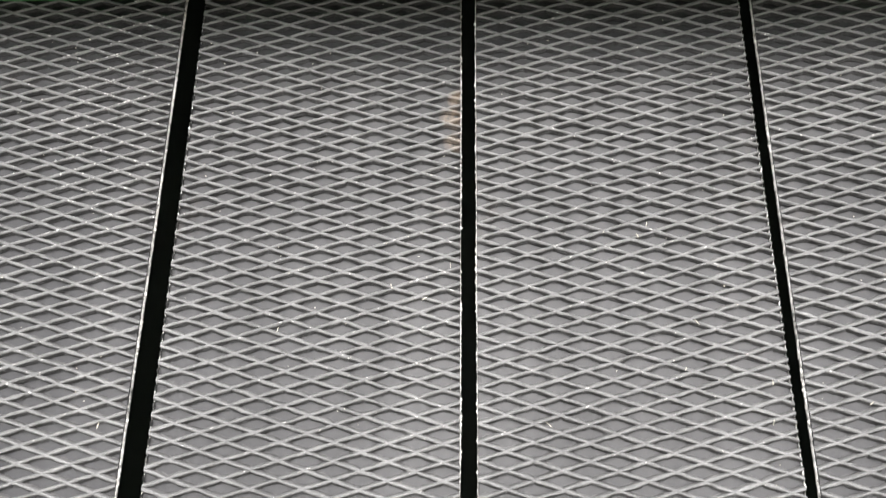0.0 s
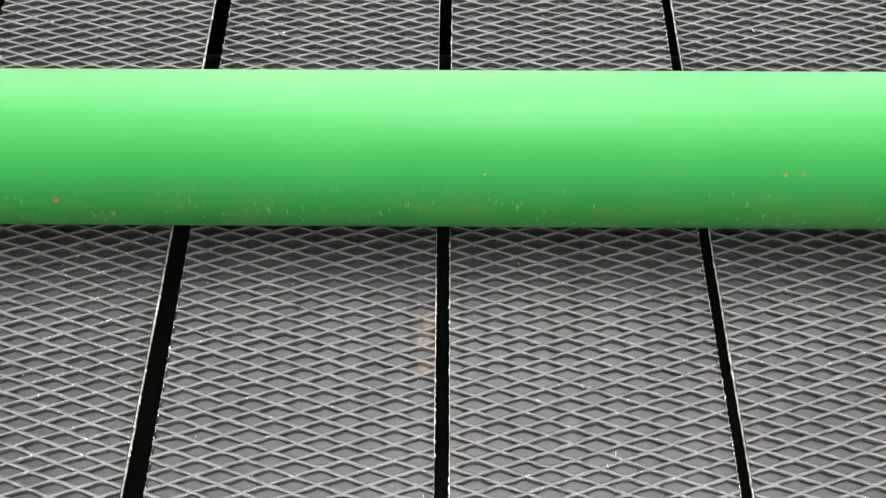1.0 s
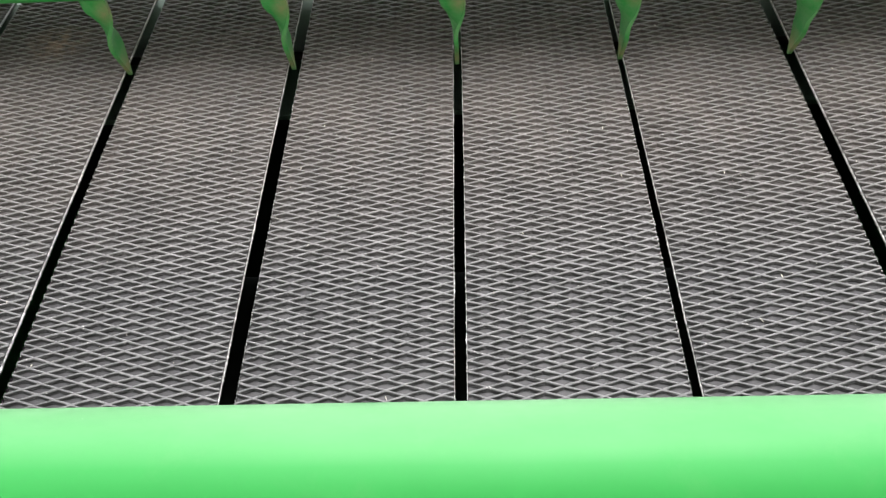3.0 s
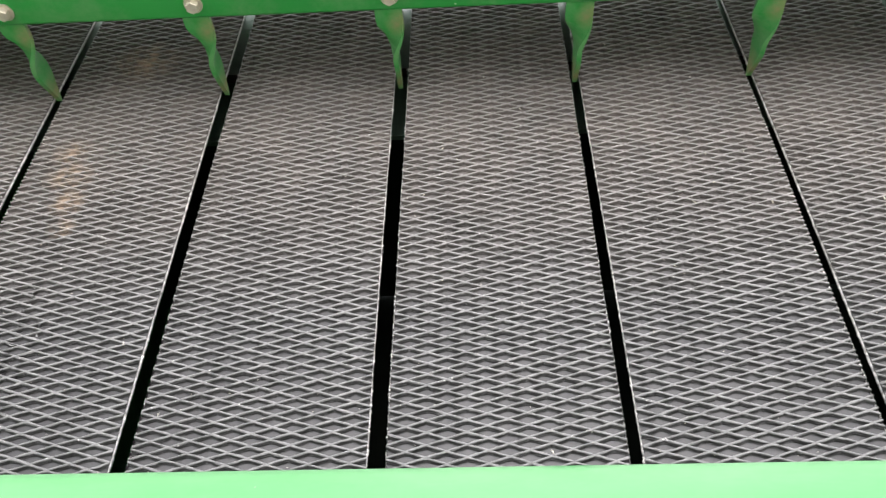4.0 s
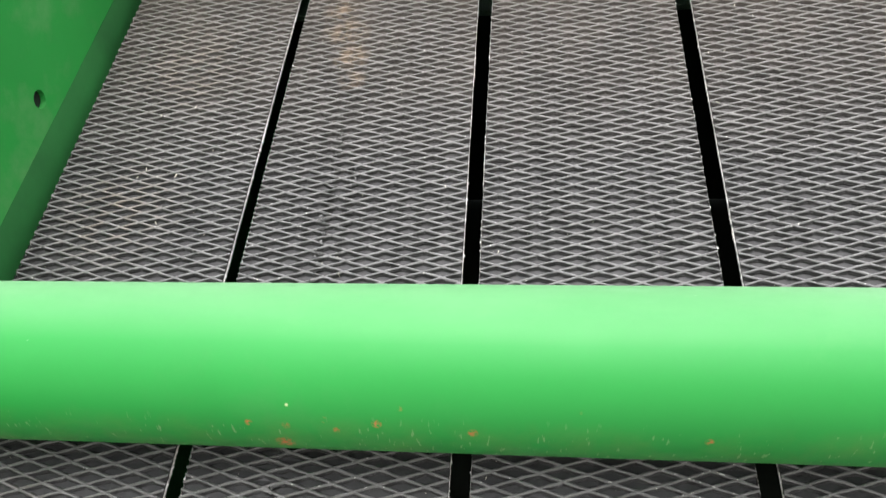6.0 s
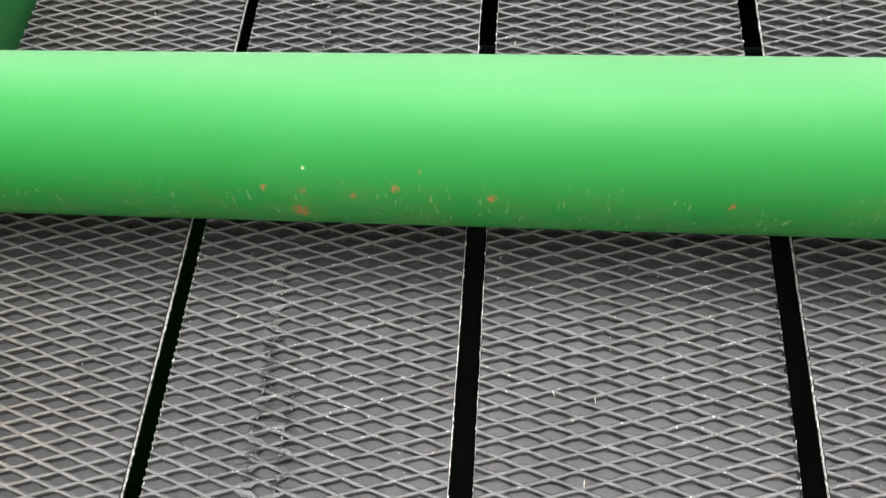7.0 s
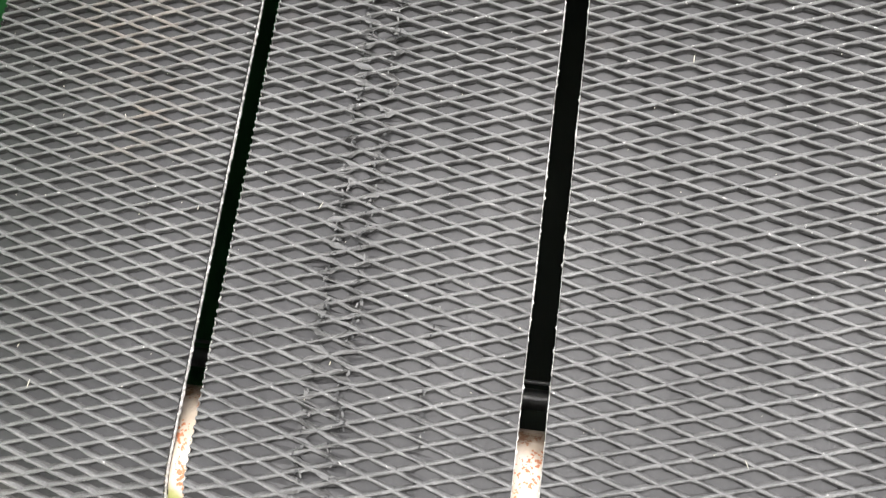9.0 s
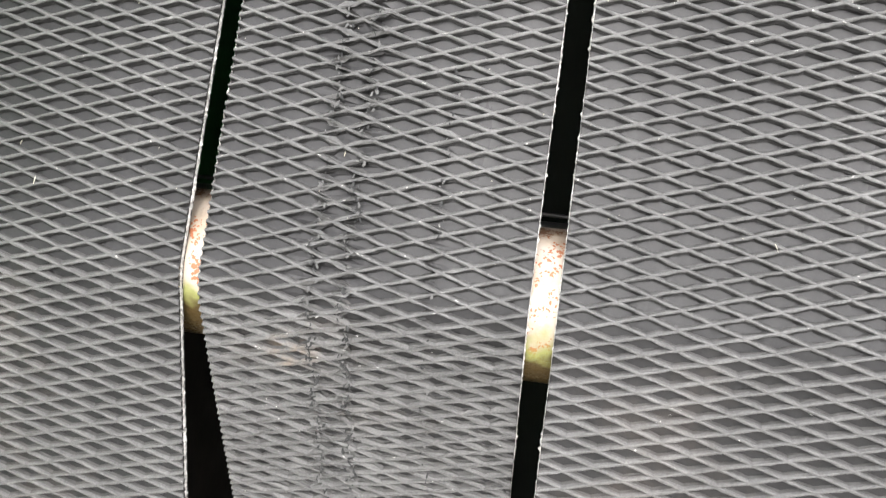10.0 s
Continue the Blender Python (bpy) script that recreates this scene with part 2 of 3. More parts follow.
def plain(name, a, b, scale, rough, metal=0.0, bumps=0.2):
    m, n, l, bsdf = material(name)
    geo = n.new("ShaderNodeTexCoord").outputs["Object"]
    f = noise_tex(n, l, geo, scale, 6.0, 0.65)
    l.new(ramp(n, l, f, [(0.3, a), (0.7, b)]), bsdf.inputs["Base Color"])
    bsdf.inputs["Roughness"].default_value, bsdf.inputs["Metallic"].default_value = rough, metal
    bump(n, l, bsdf, noise_tex(n, l, geo, scale * 9, 4.0, 0.6), bumps, 0.001)
    return m


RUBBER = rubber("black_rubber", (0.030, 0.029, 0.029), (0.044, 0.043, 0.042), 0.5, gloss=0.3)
FLOOR = rubber("floor_black_rubber", (0.032, 0.031, 0.032), (0.047, 0.046, 0.047), 0.32, gloss=0.32)
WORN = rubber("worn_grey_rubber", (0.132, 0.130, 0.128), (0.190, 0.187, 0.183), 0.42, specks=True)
# chaff dust on the torn belt, round its own base
DUSTY = [(-0.010, 0, 1.040, 0.045), (-0.050, 0, 0.885, 0.024), (-0.043, 0, 0.850, 0.028), (-0.034, 0, 0.815, 0.024), (-0.028, 0, 0.780, 0.016), (-0.038, 0.018, -0.045, 0.017)]
RUBBER_TORN = rubber("black_rubber_torn", (0.030, 0.029, 0.029), (0.044, 0.043, 0.042), 0.5, DUSTY, gloss=0.3)
FLOOR_TORN = rubber("floor_black_rubber_torn", (0.032, 0.031, 0.032), (0.047, 0.046, 0.047), 0.32, DUSTY, gloss=0.32)
STAIN = [(0.086, 0, 0.318, 0.009), (0.084, 0, 0.335, 0.010), (0.087, 0, 0.350, 0.008)]
RUBBER_STAINED = rubber("black_rubber_stained", (0.030, 0.029, 0.029), (0.044, 0.043, 0.042), 0.5, STAIN, gloss=0.3)
FLOOR_STAINED = rubber("floor_black_rubber_stained", (0.032, 0.031, 0.032), (0.047, 0.046, 0.047), 0.32, STAIN, gloss=0.32)
WORN_STAINED = rubber("worn_grey_rubber_stained", (0.132, 0.130, 0.128), (0.190, 0.187, 0.183), 0.42, STAIN, True)
WORN_TORN = rubber("worn_grey_rubber_torn", (0.132, 0.130, 0.128), (0.190, 0.187, 0.183), 0.42, DUSTY, True)
# paler rubber that paints the light on walls that face up
UP_WALL = rubber("lit_up_wall_rubber", (0.078, 0.077, 0.075), (0.118, 0.115, 0.112), 0.5)
# brown chaff dust rubbed into the beads of the belt by the side plate
BROWNED = [(0.010, 0, 0.27, 0.075), (-0.03, 0, 0.34, 0.06), (0.03, 0, 0.20, 0.05), (-0.02, 0, 0.62, 0.07), (0.0, 0, 0.80, 0.08)]
WORN_BROWNED = rubber("worn_grey_rubber_browned", (0.132, 0.130, 0.128), (0.190, 0.187, 0.183), 0.42, BROWNED, True, stain_depth=0.4)
CUT = plain("torn_black_rubber", (0.018, 0.018, 0.018), (0.05, 0.05, 0.05), 200.0, 0.7)
CANVAS = canvas()
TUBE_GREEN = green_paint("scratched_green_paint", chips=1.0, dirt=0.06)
GREEN = green_paint("green_paint", dirt=0.3)
# dust and rust on the side plate round the bracket, round the frame's base
PLATE_DUST = [(-0.770, -0.435, 1.428, 0.045), (-0.770, -0.41, 1.433, 0.03), (-0.770, -0.395, 1.440, 0.022), (-0.770, -0.375, 1.452, 0.018), (-0.770, -0.40, 1.50, 0.05)]
# tan dirt along the lower edge of the upper beam, round the frame's base
BEAM_DIRT = [(-0.640, -0.44, 1.475, 0.014), (-0.612, -0.43, 1.475, 0.010), (-0.497, -0.44, 1.475, 0.012), (-0.400, -0.45, 1.476, 0.012), (-0.300, -0.44, 1.475, 0.009), (-0.130, -0.45, 1.476, 0.013), (0.080, -0.44, 1.475, 0.010)]
BEAM_GREEN = green_paint("beam_green_paint", dirt=0.3, tan_spots=BEAM_DIRT)
PLATE_GREEN = green_paint("side_plate_green_paint", dirt=0.25, tan_spots=PLATE_DUST)
DULL_GREEN = green_paint("dusty_green_paint", dirt=0.55, tan_spots=[(0.004, -0.012, 0.004, 0.022), (0.008, 0.03, 0.006, 0.018), (0.0, 0.10, 0.008, 0.02)])
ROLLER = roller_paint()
STEEL = plain("zinc_plated_steel", (0.42, 0.37, 0.28), (0.62, 0.57, 0.46), 60.0, 0.45, 0.6)
DARK_STEEL = plain("bare_dark_steel", (0.14, 0.14, 0.14), (0.28, 0.27, 0.26), 40.0, 0.35, 0.8)
# near-black green: the chamber's darkness is put into the colour
INSIDE = plain("near_black_chamber_shade", (0.005, 0.009, 0.006), (0.013, 0.022, 0.012), 6.0, 0.8)
GRIME = plain("dusty_dark_grime", (0.035, 0.029, 0.023), (0.068, 0.057, 0.046), 14.0, 0.85)
INNER_GREEN = plain("shaded_inner_green_paint", (0.010, 0.10, 0.020), (0.020, 0.17, 0.035), 8.0, 0.7)
GREY_GREEN = plain("weathered_grey_green_paint", (0.07, 0.13, 0.09), (0.13, 0.20, 0.14), 12.0, 0.6)
RUST = plain("dark_rust", (0.06, 0.03, 0.015), (0.16, 0.08, 0.04), 60.0, 0.9)
TAN = plain("dusty_tan_steel", (0.26, 0.21, 0.13), (0.38, 0.31, 0.21), 30.0, 0.75)
PALE_GREY = plain("pale_grey_paint", (0.27, 0.33, 0.30), (0.40, 0.46, 0.42), 30.0, 0.4)
FIBRE = plain("pale_torn_fibre", (0.36, 0.35, 0.34), (0.66, 0.65, 0.62), 150.0, 0.8)
STRAW = plain("pale_dry_straw", (0.55, 0.50, 0.38), (0.80, 0.77, 0.68), 90.0, 0.7)
EARTH = plain("dry_gravel_yard", (0.31, 0.297, 0.262), (0.42, 0.40, 0.355), 1.5, 0.95)


# ---------------------------------------------------------------- builders
def thing(name, at, label, category, group="", kind=""):
    ob = new(name)
    ob.matrix_basis = MACHINE @ Matrix.Translation(at)
    BASES[ob] = Vector(at)
    return tagged(ob, label, category, group, kind)


BASES = {}


def origin(ob):
    """The base of a part's thing, in the machine's frame."""
    while ob.parent:
        ob = ob.parent
    return BASES[ob]


def part(name, verts, faces, mat, parent=None, label="", smooth=False):
    """One mesh object from places in the world, under a thing or a part."""
    at = origin(parent) if parent else Vector((0, 0, 0))
    me = bpy.data.meshes.new(name)
    v = np.asarray(verts, dtype=float) - np.array(at)
    me.from_pydata(v.tolist(), [], [list(f) for f in faces])
    me.materials.append(mat)
    if smooth:
        me.polygons.foreach_set("use_smooth", [True] * len(me.polygons))
    me.update()
    ob = new(name, me)
    if parent:
        ob.parent = parent
    if label:
        tagged(ob, label)
    return ob


def from_bm(name, bm, mat, parent=None, label="", smooth=None):
    bmesh.ops.recalc_face_normals(bm, faces=bm.faces[:])
    me = bpy.data.meshes.new(name)
    at = origin(parent) if parent else Vector((0, 0, 0))
    bmesh.ops.translate(bm, verts=bm.verts[:], vec=-at)
    bm.to_mesh(me)
    bm.free()
    me.materials.append(mat)
    if smooth:
        me.polygons.foreach_set("use_smooth", [True] * len(me.polygons))
        me.set_sharp_from_angle(angle=radians(smooth))
    ob = new(name, me)
    if parent:
        ob.parent = parent
    if label:
        tagged(ob, label)
    return ob


def box_bm(x0, x1, y0, y1, z0, z1, bevel=0.0, segments=2):
    bm = bmesh.new()
    bmesh.ops.create_cube(bm, size=1.0)
    for v in bm.verts:
        v.co = Vector(((x0 + x1) / 2 + v.co.x * (x1 - x0), (y0 + y1) / 2 + v.co.y * (y1 - y0), (z0 + z1) / 2 + v.co.z * (z1 - z0)))
    if bevel:
        bmesh.ops.bevel(bm, geom=bm.edges[:], offset=bevel, segments=segments, affect="EDGES", profile=0.5)
    return bm


def rod_bm(a, b, radius, sides=48, bevel=0.0):
    bm = bmesh.new()
    a, b = Vector(a), Vector(b)
    turn = (b - a).to_track_quat("Z", "Y").to_matrix().to_4x4()
    bmesh.ops.create_cone(bm, cap_ends=True, segments=sides, radius1=radius, radius2=radius, depth=(b - a).length,
                          matrix=Matrix.Translation((a + b) / 2) @ turn)
    if bevel:
        rim = [e for e in bm.edges if any(len(f.verts) > 4 for f in e.link_faces)]
        bmesh.ops.bevel(bm, geom=rim, offset=bevel, segments=2, affect="EDGES", profile=0.5)
    return bm


def prism_bm(outline, lift):
    """A flat plate: an outline of places, thickened by the vector lift."""
    bm = bmesh.new()
    low = [bm.verts.new(p) for p in outline]
    high = [bm.verts.new(Vector(p) + Vector(lift)) for p in outline]
    bm.faces.new(low), bm.faces.new(high[::-1])
    for i in range(len(low)):
        j = (i + 1) % len(low)
        bm.faces.new((low[i], high[i], high[j], low[j]))
    return bm


# ---------------------------------------------------------------- ground
ground_bm = bmesh.new()
bmesh.ops.create_grid(ground_bm, x_segments=40, y_segments=40, size=400)
tagged(from_bm("ground", ground_bm, EARTH), "dry pale gravel yard under the machine", "ground", kind="structure")

# ---------------------------------------------------------------- frame of the machine
LEFT, RIGHT = -0.770, 0.770
FRONT = -0.147
frame_thing = thing("gate_frame", (0, 0.3, UP - 0.6), "green painted steel frame of a round baler gate", "machine frame")


def side_plate(x, way):
    """Plate with a round hole, thickened outwards, and a front flange that turns outwards."""
    y0, y1, z0, z1, hy, hz, r = FRONT, -0.022, UP - 0.60, UP + 1.34, -0.047, UP + 0.619, 0.0085
    ring = 20
    verts, faces = [], []
    for side in (0, 1):
        xx = x + way * 0.005 * side
        verts += [(xx, y0, z0), (xx, y1, z0), (xx, y1, z1), (xx, y0, z1)]
        verts += [(xx, hy + r * cos(2 * pi * i / ring + pi * 1.25), hz + r * sin(2 * pi * i / ring + pi * 1.25)) for i in range(ring)]
    step = 4 + ring
    for side in (0, 1):
        o = side * step
        for q in range(4):
            arc = [o + 4 + (q * ring // 4 + i) % ring for i in range(ring // 4 + 1)]
            faces.append([o + q, o + (q + 1) % 4] + arc[::-1])
    for i in range(ring):
        j = (i + 1) % ring
        faces.append((4 + i, 4 + j, step + 4 + j, step + 4 + i))
    for q in range(4):
        faces.append((q, (q + 1) % 4, step + (q + 1) % 4, step + q))
    plate = part("side_plate", verts, faces, PLATE_GREEN, frame_thing)
    i0, i1 = sorted((x, x + way * 0.005))
    # starts in front of the belts: its darker green paints the shade there
    from_bm("chamber_wall", box_bm(i0, i1, -0.0217, 0.82, UP - 0.10, z1), INNER_GREEN, frame_thing)
    from_bm("chamber_skirt", box_bm(i0, i1, -0.0217, 0.82, z0, UP - 0.1005), GRIME, frame_thing, "grimy dark lower wall")
    # near-black sheet added so that the hole shows dark
    h0, h1 = sorted((x + way * 0.0056, x + way * 0.0090))
    from_bm("hole_darkener", box_bm(h0, h1, hy - 0.04, hy + 0.04, hz - 0.04, hz + 0.04, 0.001), INSIDE, plate, "added near-black sheet that darkens the hole")
    w0, w1 = sorted((x + way * 0.0015, x + way * 0.10))
    from_bm("flange", box_bm(w0, w1, FRONT - 0.0055, FRONT - 0.0003, z0, z1, 0.0015), GREEN, plate)
    return plate


side_plate(LEFT, -1)
side_plate(RIGHT, 1)
TY, TZ, TR = -0.0609, UP + 0.3568, 0.0515
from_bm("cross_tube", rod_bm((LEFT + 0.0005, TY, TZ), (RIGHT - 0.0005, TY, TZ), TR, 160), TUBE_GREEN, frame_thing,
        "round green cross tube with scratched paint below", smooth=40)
# the beam's unseen upper part is made tall to shade the belts behind
beam = from_bm("upper_beam", box_bm(LEFT + 0.0005, RIGHT - 0.0005, -0.152, -0.100, UP + 0.875, UP + 1.10, 0.004, 3), BEAM_GREEN, frame_thing, smooth=40)
from_bm("inner_plate", box_bm(LEFT + 0.0005, RIGHT - 0.0005, 0.100, 0.108, UP + 0.917, UP + 1.20, 0.001), GREY_GREEN, frame_thing)
# plates added to close the chamber and keep light out
from_bm("added_rear_wall", box_bm(LEFT + 0.0005, RIGHT - 0.0005, 0.80, 0.81, UP - 0.58, UP + 1.32), INSIDE, frame_thing)
from_bm("added_roof_plate", box_bm(LEFT + 0.0005, RIGHT - 0.0005, 0.1082, 0.795, UP + 1.19, UP + 1.20), INSIDE, frame_thing)
from_bm("added_bottom_plate", box_bm(LEFT + 0.0005, RIGHT - 0.0005, 0.0, 0.795, UP - 0.44, UP - 0.43), GRIME, frame_thing)

# ---------------------------------------------------------------- rollers behind the belts
THICK = 0.0055
RR = 0.0435
RY = THICK + RR
LOW, HIGH = UP - 0.0905, UP + 1.055


def roller(z, label, paint):
    ob = thing("belt_roller", (0, RY, z), label, "roller", "belt rollers")
    from_bm("shell", rod_bm((-0.762, RY, z), (0.762, RY, z), RR, 96, 0.001), paint, ob, smooth=40)
    for s in (-1, 1):
        from_bm("shaft", rod_bm((s * 0.7615, RY, z), (s * 0.7695, RY, z), 0.018, 32), DARK_STEEL, ob, "dark steel shaft end", smooth=40)


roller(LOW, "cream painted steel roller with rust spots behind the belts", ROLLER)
roller(HIGH, "grey painted steel roller behind the belts", PALE_GREY)
bar = thing("inner_bar", (0, 0.30, UP - 0.018), "dark bare steel bar inside the baler chamber", "steel bar")
from_bm("bar", rod_bm((LEFT + 0.0005, 0.30, UP - 0.018), (RIGHT - 0.0005, 0.30, UP - 0.018), 0.0095, 32), DARK_STEEL, bar, smooth=40)
from_bm("thin_rod", rod_bm((LEFT + 0.0005, 0.30, UP - 0.0025), (RIGHT - 0.0005, 0.30, UP - 0.0025), 0.0018, 12), DARK_STEEL, bar, smooth=40)

# ---------------------------------------------------------------- belts
# Across-pitch and along-pitch of the diamond tread.
DA, DB = 0.0309, 0.01013
ARC = RR + THICK


def follow(s, h, lean):
    """Along the belt: s is the height on the straight run; h the depth below the tread's top. Returns y, z."""
    s, h = np.asarray(s, float), np.asarray(h, float)
    y, z = h.copy(), s.copy()
    # lower bend round the roller, then straight on, leaning back
    low = s < LOW
    a = np.clip((LOW - s) / ARC, 0, lean)
    run = np.maximum(LOW - s - ARC * lean, 0)
    r = ARC - h
    yl = RY - r * np.cos(a) + run * np.sin(lean)
    zl = LOW - r * np.sin(a) - run * np.cos(lean)
    y, z = np.where(low, yl, y), np.where(low, zl, z)
    # over the top roller and down inside
    high = s > HIGH
    over = radians(165)
    a = np.clip((s - HIGH) / ARC, 0, over)
    run = np.maximum(s - HIGH - ARC * over, 0)
    yh = RY - r * np.cos(a) + run * np.sin(over)
    zh = HIGH + r * np.sin(a) + run * np.cos(over)
    return np.where(high, yh, y), np.where(high, zh, z)


def clip_side(poly, x, keep):
    """Cut a polygon of (x, s, h) at x; keep = 1 keeps what is greater."""
    out = []
    for i in range(len(poly)):
        p, q = poly[i - 1], poly[i]
        a, b = (p[0] - x) * keep, (q[0] - x) * keep
        if (a >= 0) != (b >= 0):
            t = a / (a - b)
            out.append(tuple(p[k] + t * (q[k] - p[k]) for k in range(3)))
        if b >= 0:
            out.append(q)
    return out


# One diamond: rings from the bead's middle down to the floor, rounded under the upper corner.
# Each ring: its size on the wall that faces down, on the wall that faces up, its depth.
# Two narrow moulded ledges run along the wall that faces down.
PROFILE = ((0.945, 0.940, 0.00005), (0.885, 0.860, 0.00030), (0.845, 0.775, 0.0010), (0.835, 0.700, 0.0019),
           (0.775, 0.690, 0.0020), (0.765, 0.625, 0.0029), (0.705, 0.615, 0.0030), (0.690, 0.560, 0.0038))


def diamond_rings():
    rings = []
    for upper, lower, h in PROFILE:
        ax, up, down = DA / 4 * (upper + lower), DB / 2 * upper, DB / 2 * lower
        round_off = 0.22 * (1 - upper)
        rings.append([(-ax, 0, h), (-ax * 0.62, up * (0.375 - 0.3 * round_off), h), (-ax * 0.26, up * (0.72 - round_off), h), (0, up * (0.97 - 2.2 * round_off), h),
                      (ax * 0.26, up * (0.72 - round_off), h), (ax * 0.62, up * (0.375 - 0.3 * round_off), h), (ax, 0, h),
                      (ax * 0.5, -down * 0.49, h), (0, -down, h), (-ax * 0.5, -down * 0.49, h)])
    return rings


RINGS = diamond_rings()
CELL = [(-DA / 2, 0, 0), (0, DB / 2, 0), (DA / 2, 0, 0), (0, -DB / 2, 0)] + [v for r in RINGS for v in r]
L1, SIDES = 4, 10
CELL_FACES = [(0, 1, L1 + 3, L1 + 2, L1 + 1, L1), (1, 2, L1 + 6, L1 + 5, L1 + 4, L1 + 3), (2, 3, L1 + 8, L1 + 7, L1 + 6), (3, 0, L1, L1 + 9, L1 + 8)]
for k in range(len(RINGS) - 1):
    a, b = L1 + SIDES * k, L1 + SIDES * (k + 1)
    CELL_FACES += [(a + i, a + (i + 1) % SIDES, b + (i + 1) % SIDES, b + i) for i in range(SIDES)]
CELL_FACES.append(tuple(range(len(CELL) - SIDES, len(CELL))))
RIDGE = 4
NV = len(CELL)


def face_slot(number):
    """0: wall that faces down, darkened as shade, 1: rubbed bead, 2: floor, 3: wall that faces up, paled as light."""
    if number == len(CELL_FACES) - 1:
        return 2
    # the bead is rubbed pale; its upper shoulder takes that tone as painted light
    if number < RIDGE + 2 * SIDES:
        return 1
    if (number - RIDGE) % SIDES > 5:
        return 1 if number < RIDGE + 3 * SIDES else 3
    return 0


S_HIGH = HIGH + 0.24


def tread_depth(x, s, phase_x, phase_s):
    """Depth below the tread's top at a place on the belt."""
    u, v = (x - phase_x) / DA - (s - phase_s) / DB, (x - phase_x) / DA + (s - phase_s) / DB
    p, q = np.abs(u - np.round(u)), np.abs(v - np.round(v))
    scale = 2 * np.maximum(p, q)
    return np.interp(1 - np.minimum(scale, 1), [0] + [1 - (k + q) / 2 for k, q, _ in PROFILE], [0] + [h for _, _, h in PROFILE])


def white_nicks(rng, x0, x1, phase_x, phase_s, zones):
    """Pale torn fibres standing on the ridges; zones are (x, s, spread in x, spread in s, how many)."""
    bm = bmesh.new()
    for x, s, dx, ds, many in zones:
        for _ in range(many):
            i = round((rng.normal(x, dx) - phase_x) / (DA / 2))
            j = round((rng.normal(s, ds) - phase_s) / (DB / 2))
            if (i + j) % 2 == 0:
                j += 1
            t, way = rng.random() ** 2, rng.choice((-1, 1))
            at = (phase_x + (i + way * t) * DA / 2, -0.0002, phase_s + (j + 1 - t) * DB / 2)
            if not x0 + 0.002 < at[0] < x1 - 0.002:
                continue
            long, wide = rng.uniform(0.0008, 0.0028), rng.uniform(0.00010, 0.00024)
            m = Matrix.Translation(at) @ Matrix.Rotation(pi / 2 + way * 0.3 + rng.normal(0, 0.12), 4, "Y") @ Matrix.Diagonal((wide, 0.0003, long / 2, 1))
            made = bmesh.ops.create_icosphere(bm, subdivisions=1, radius=1.0, matrix=m)
            for k in made["verts"]:
                k.co += Vector(rng.normal(0, 1, 3) * wide * 0.8)
    return bm


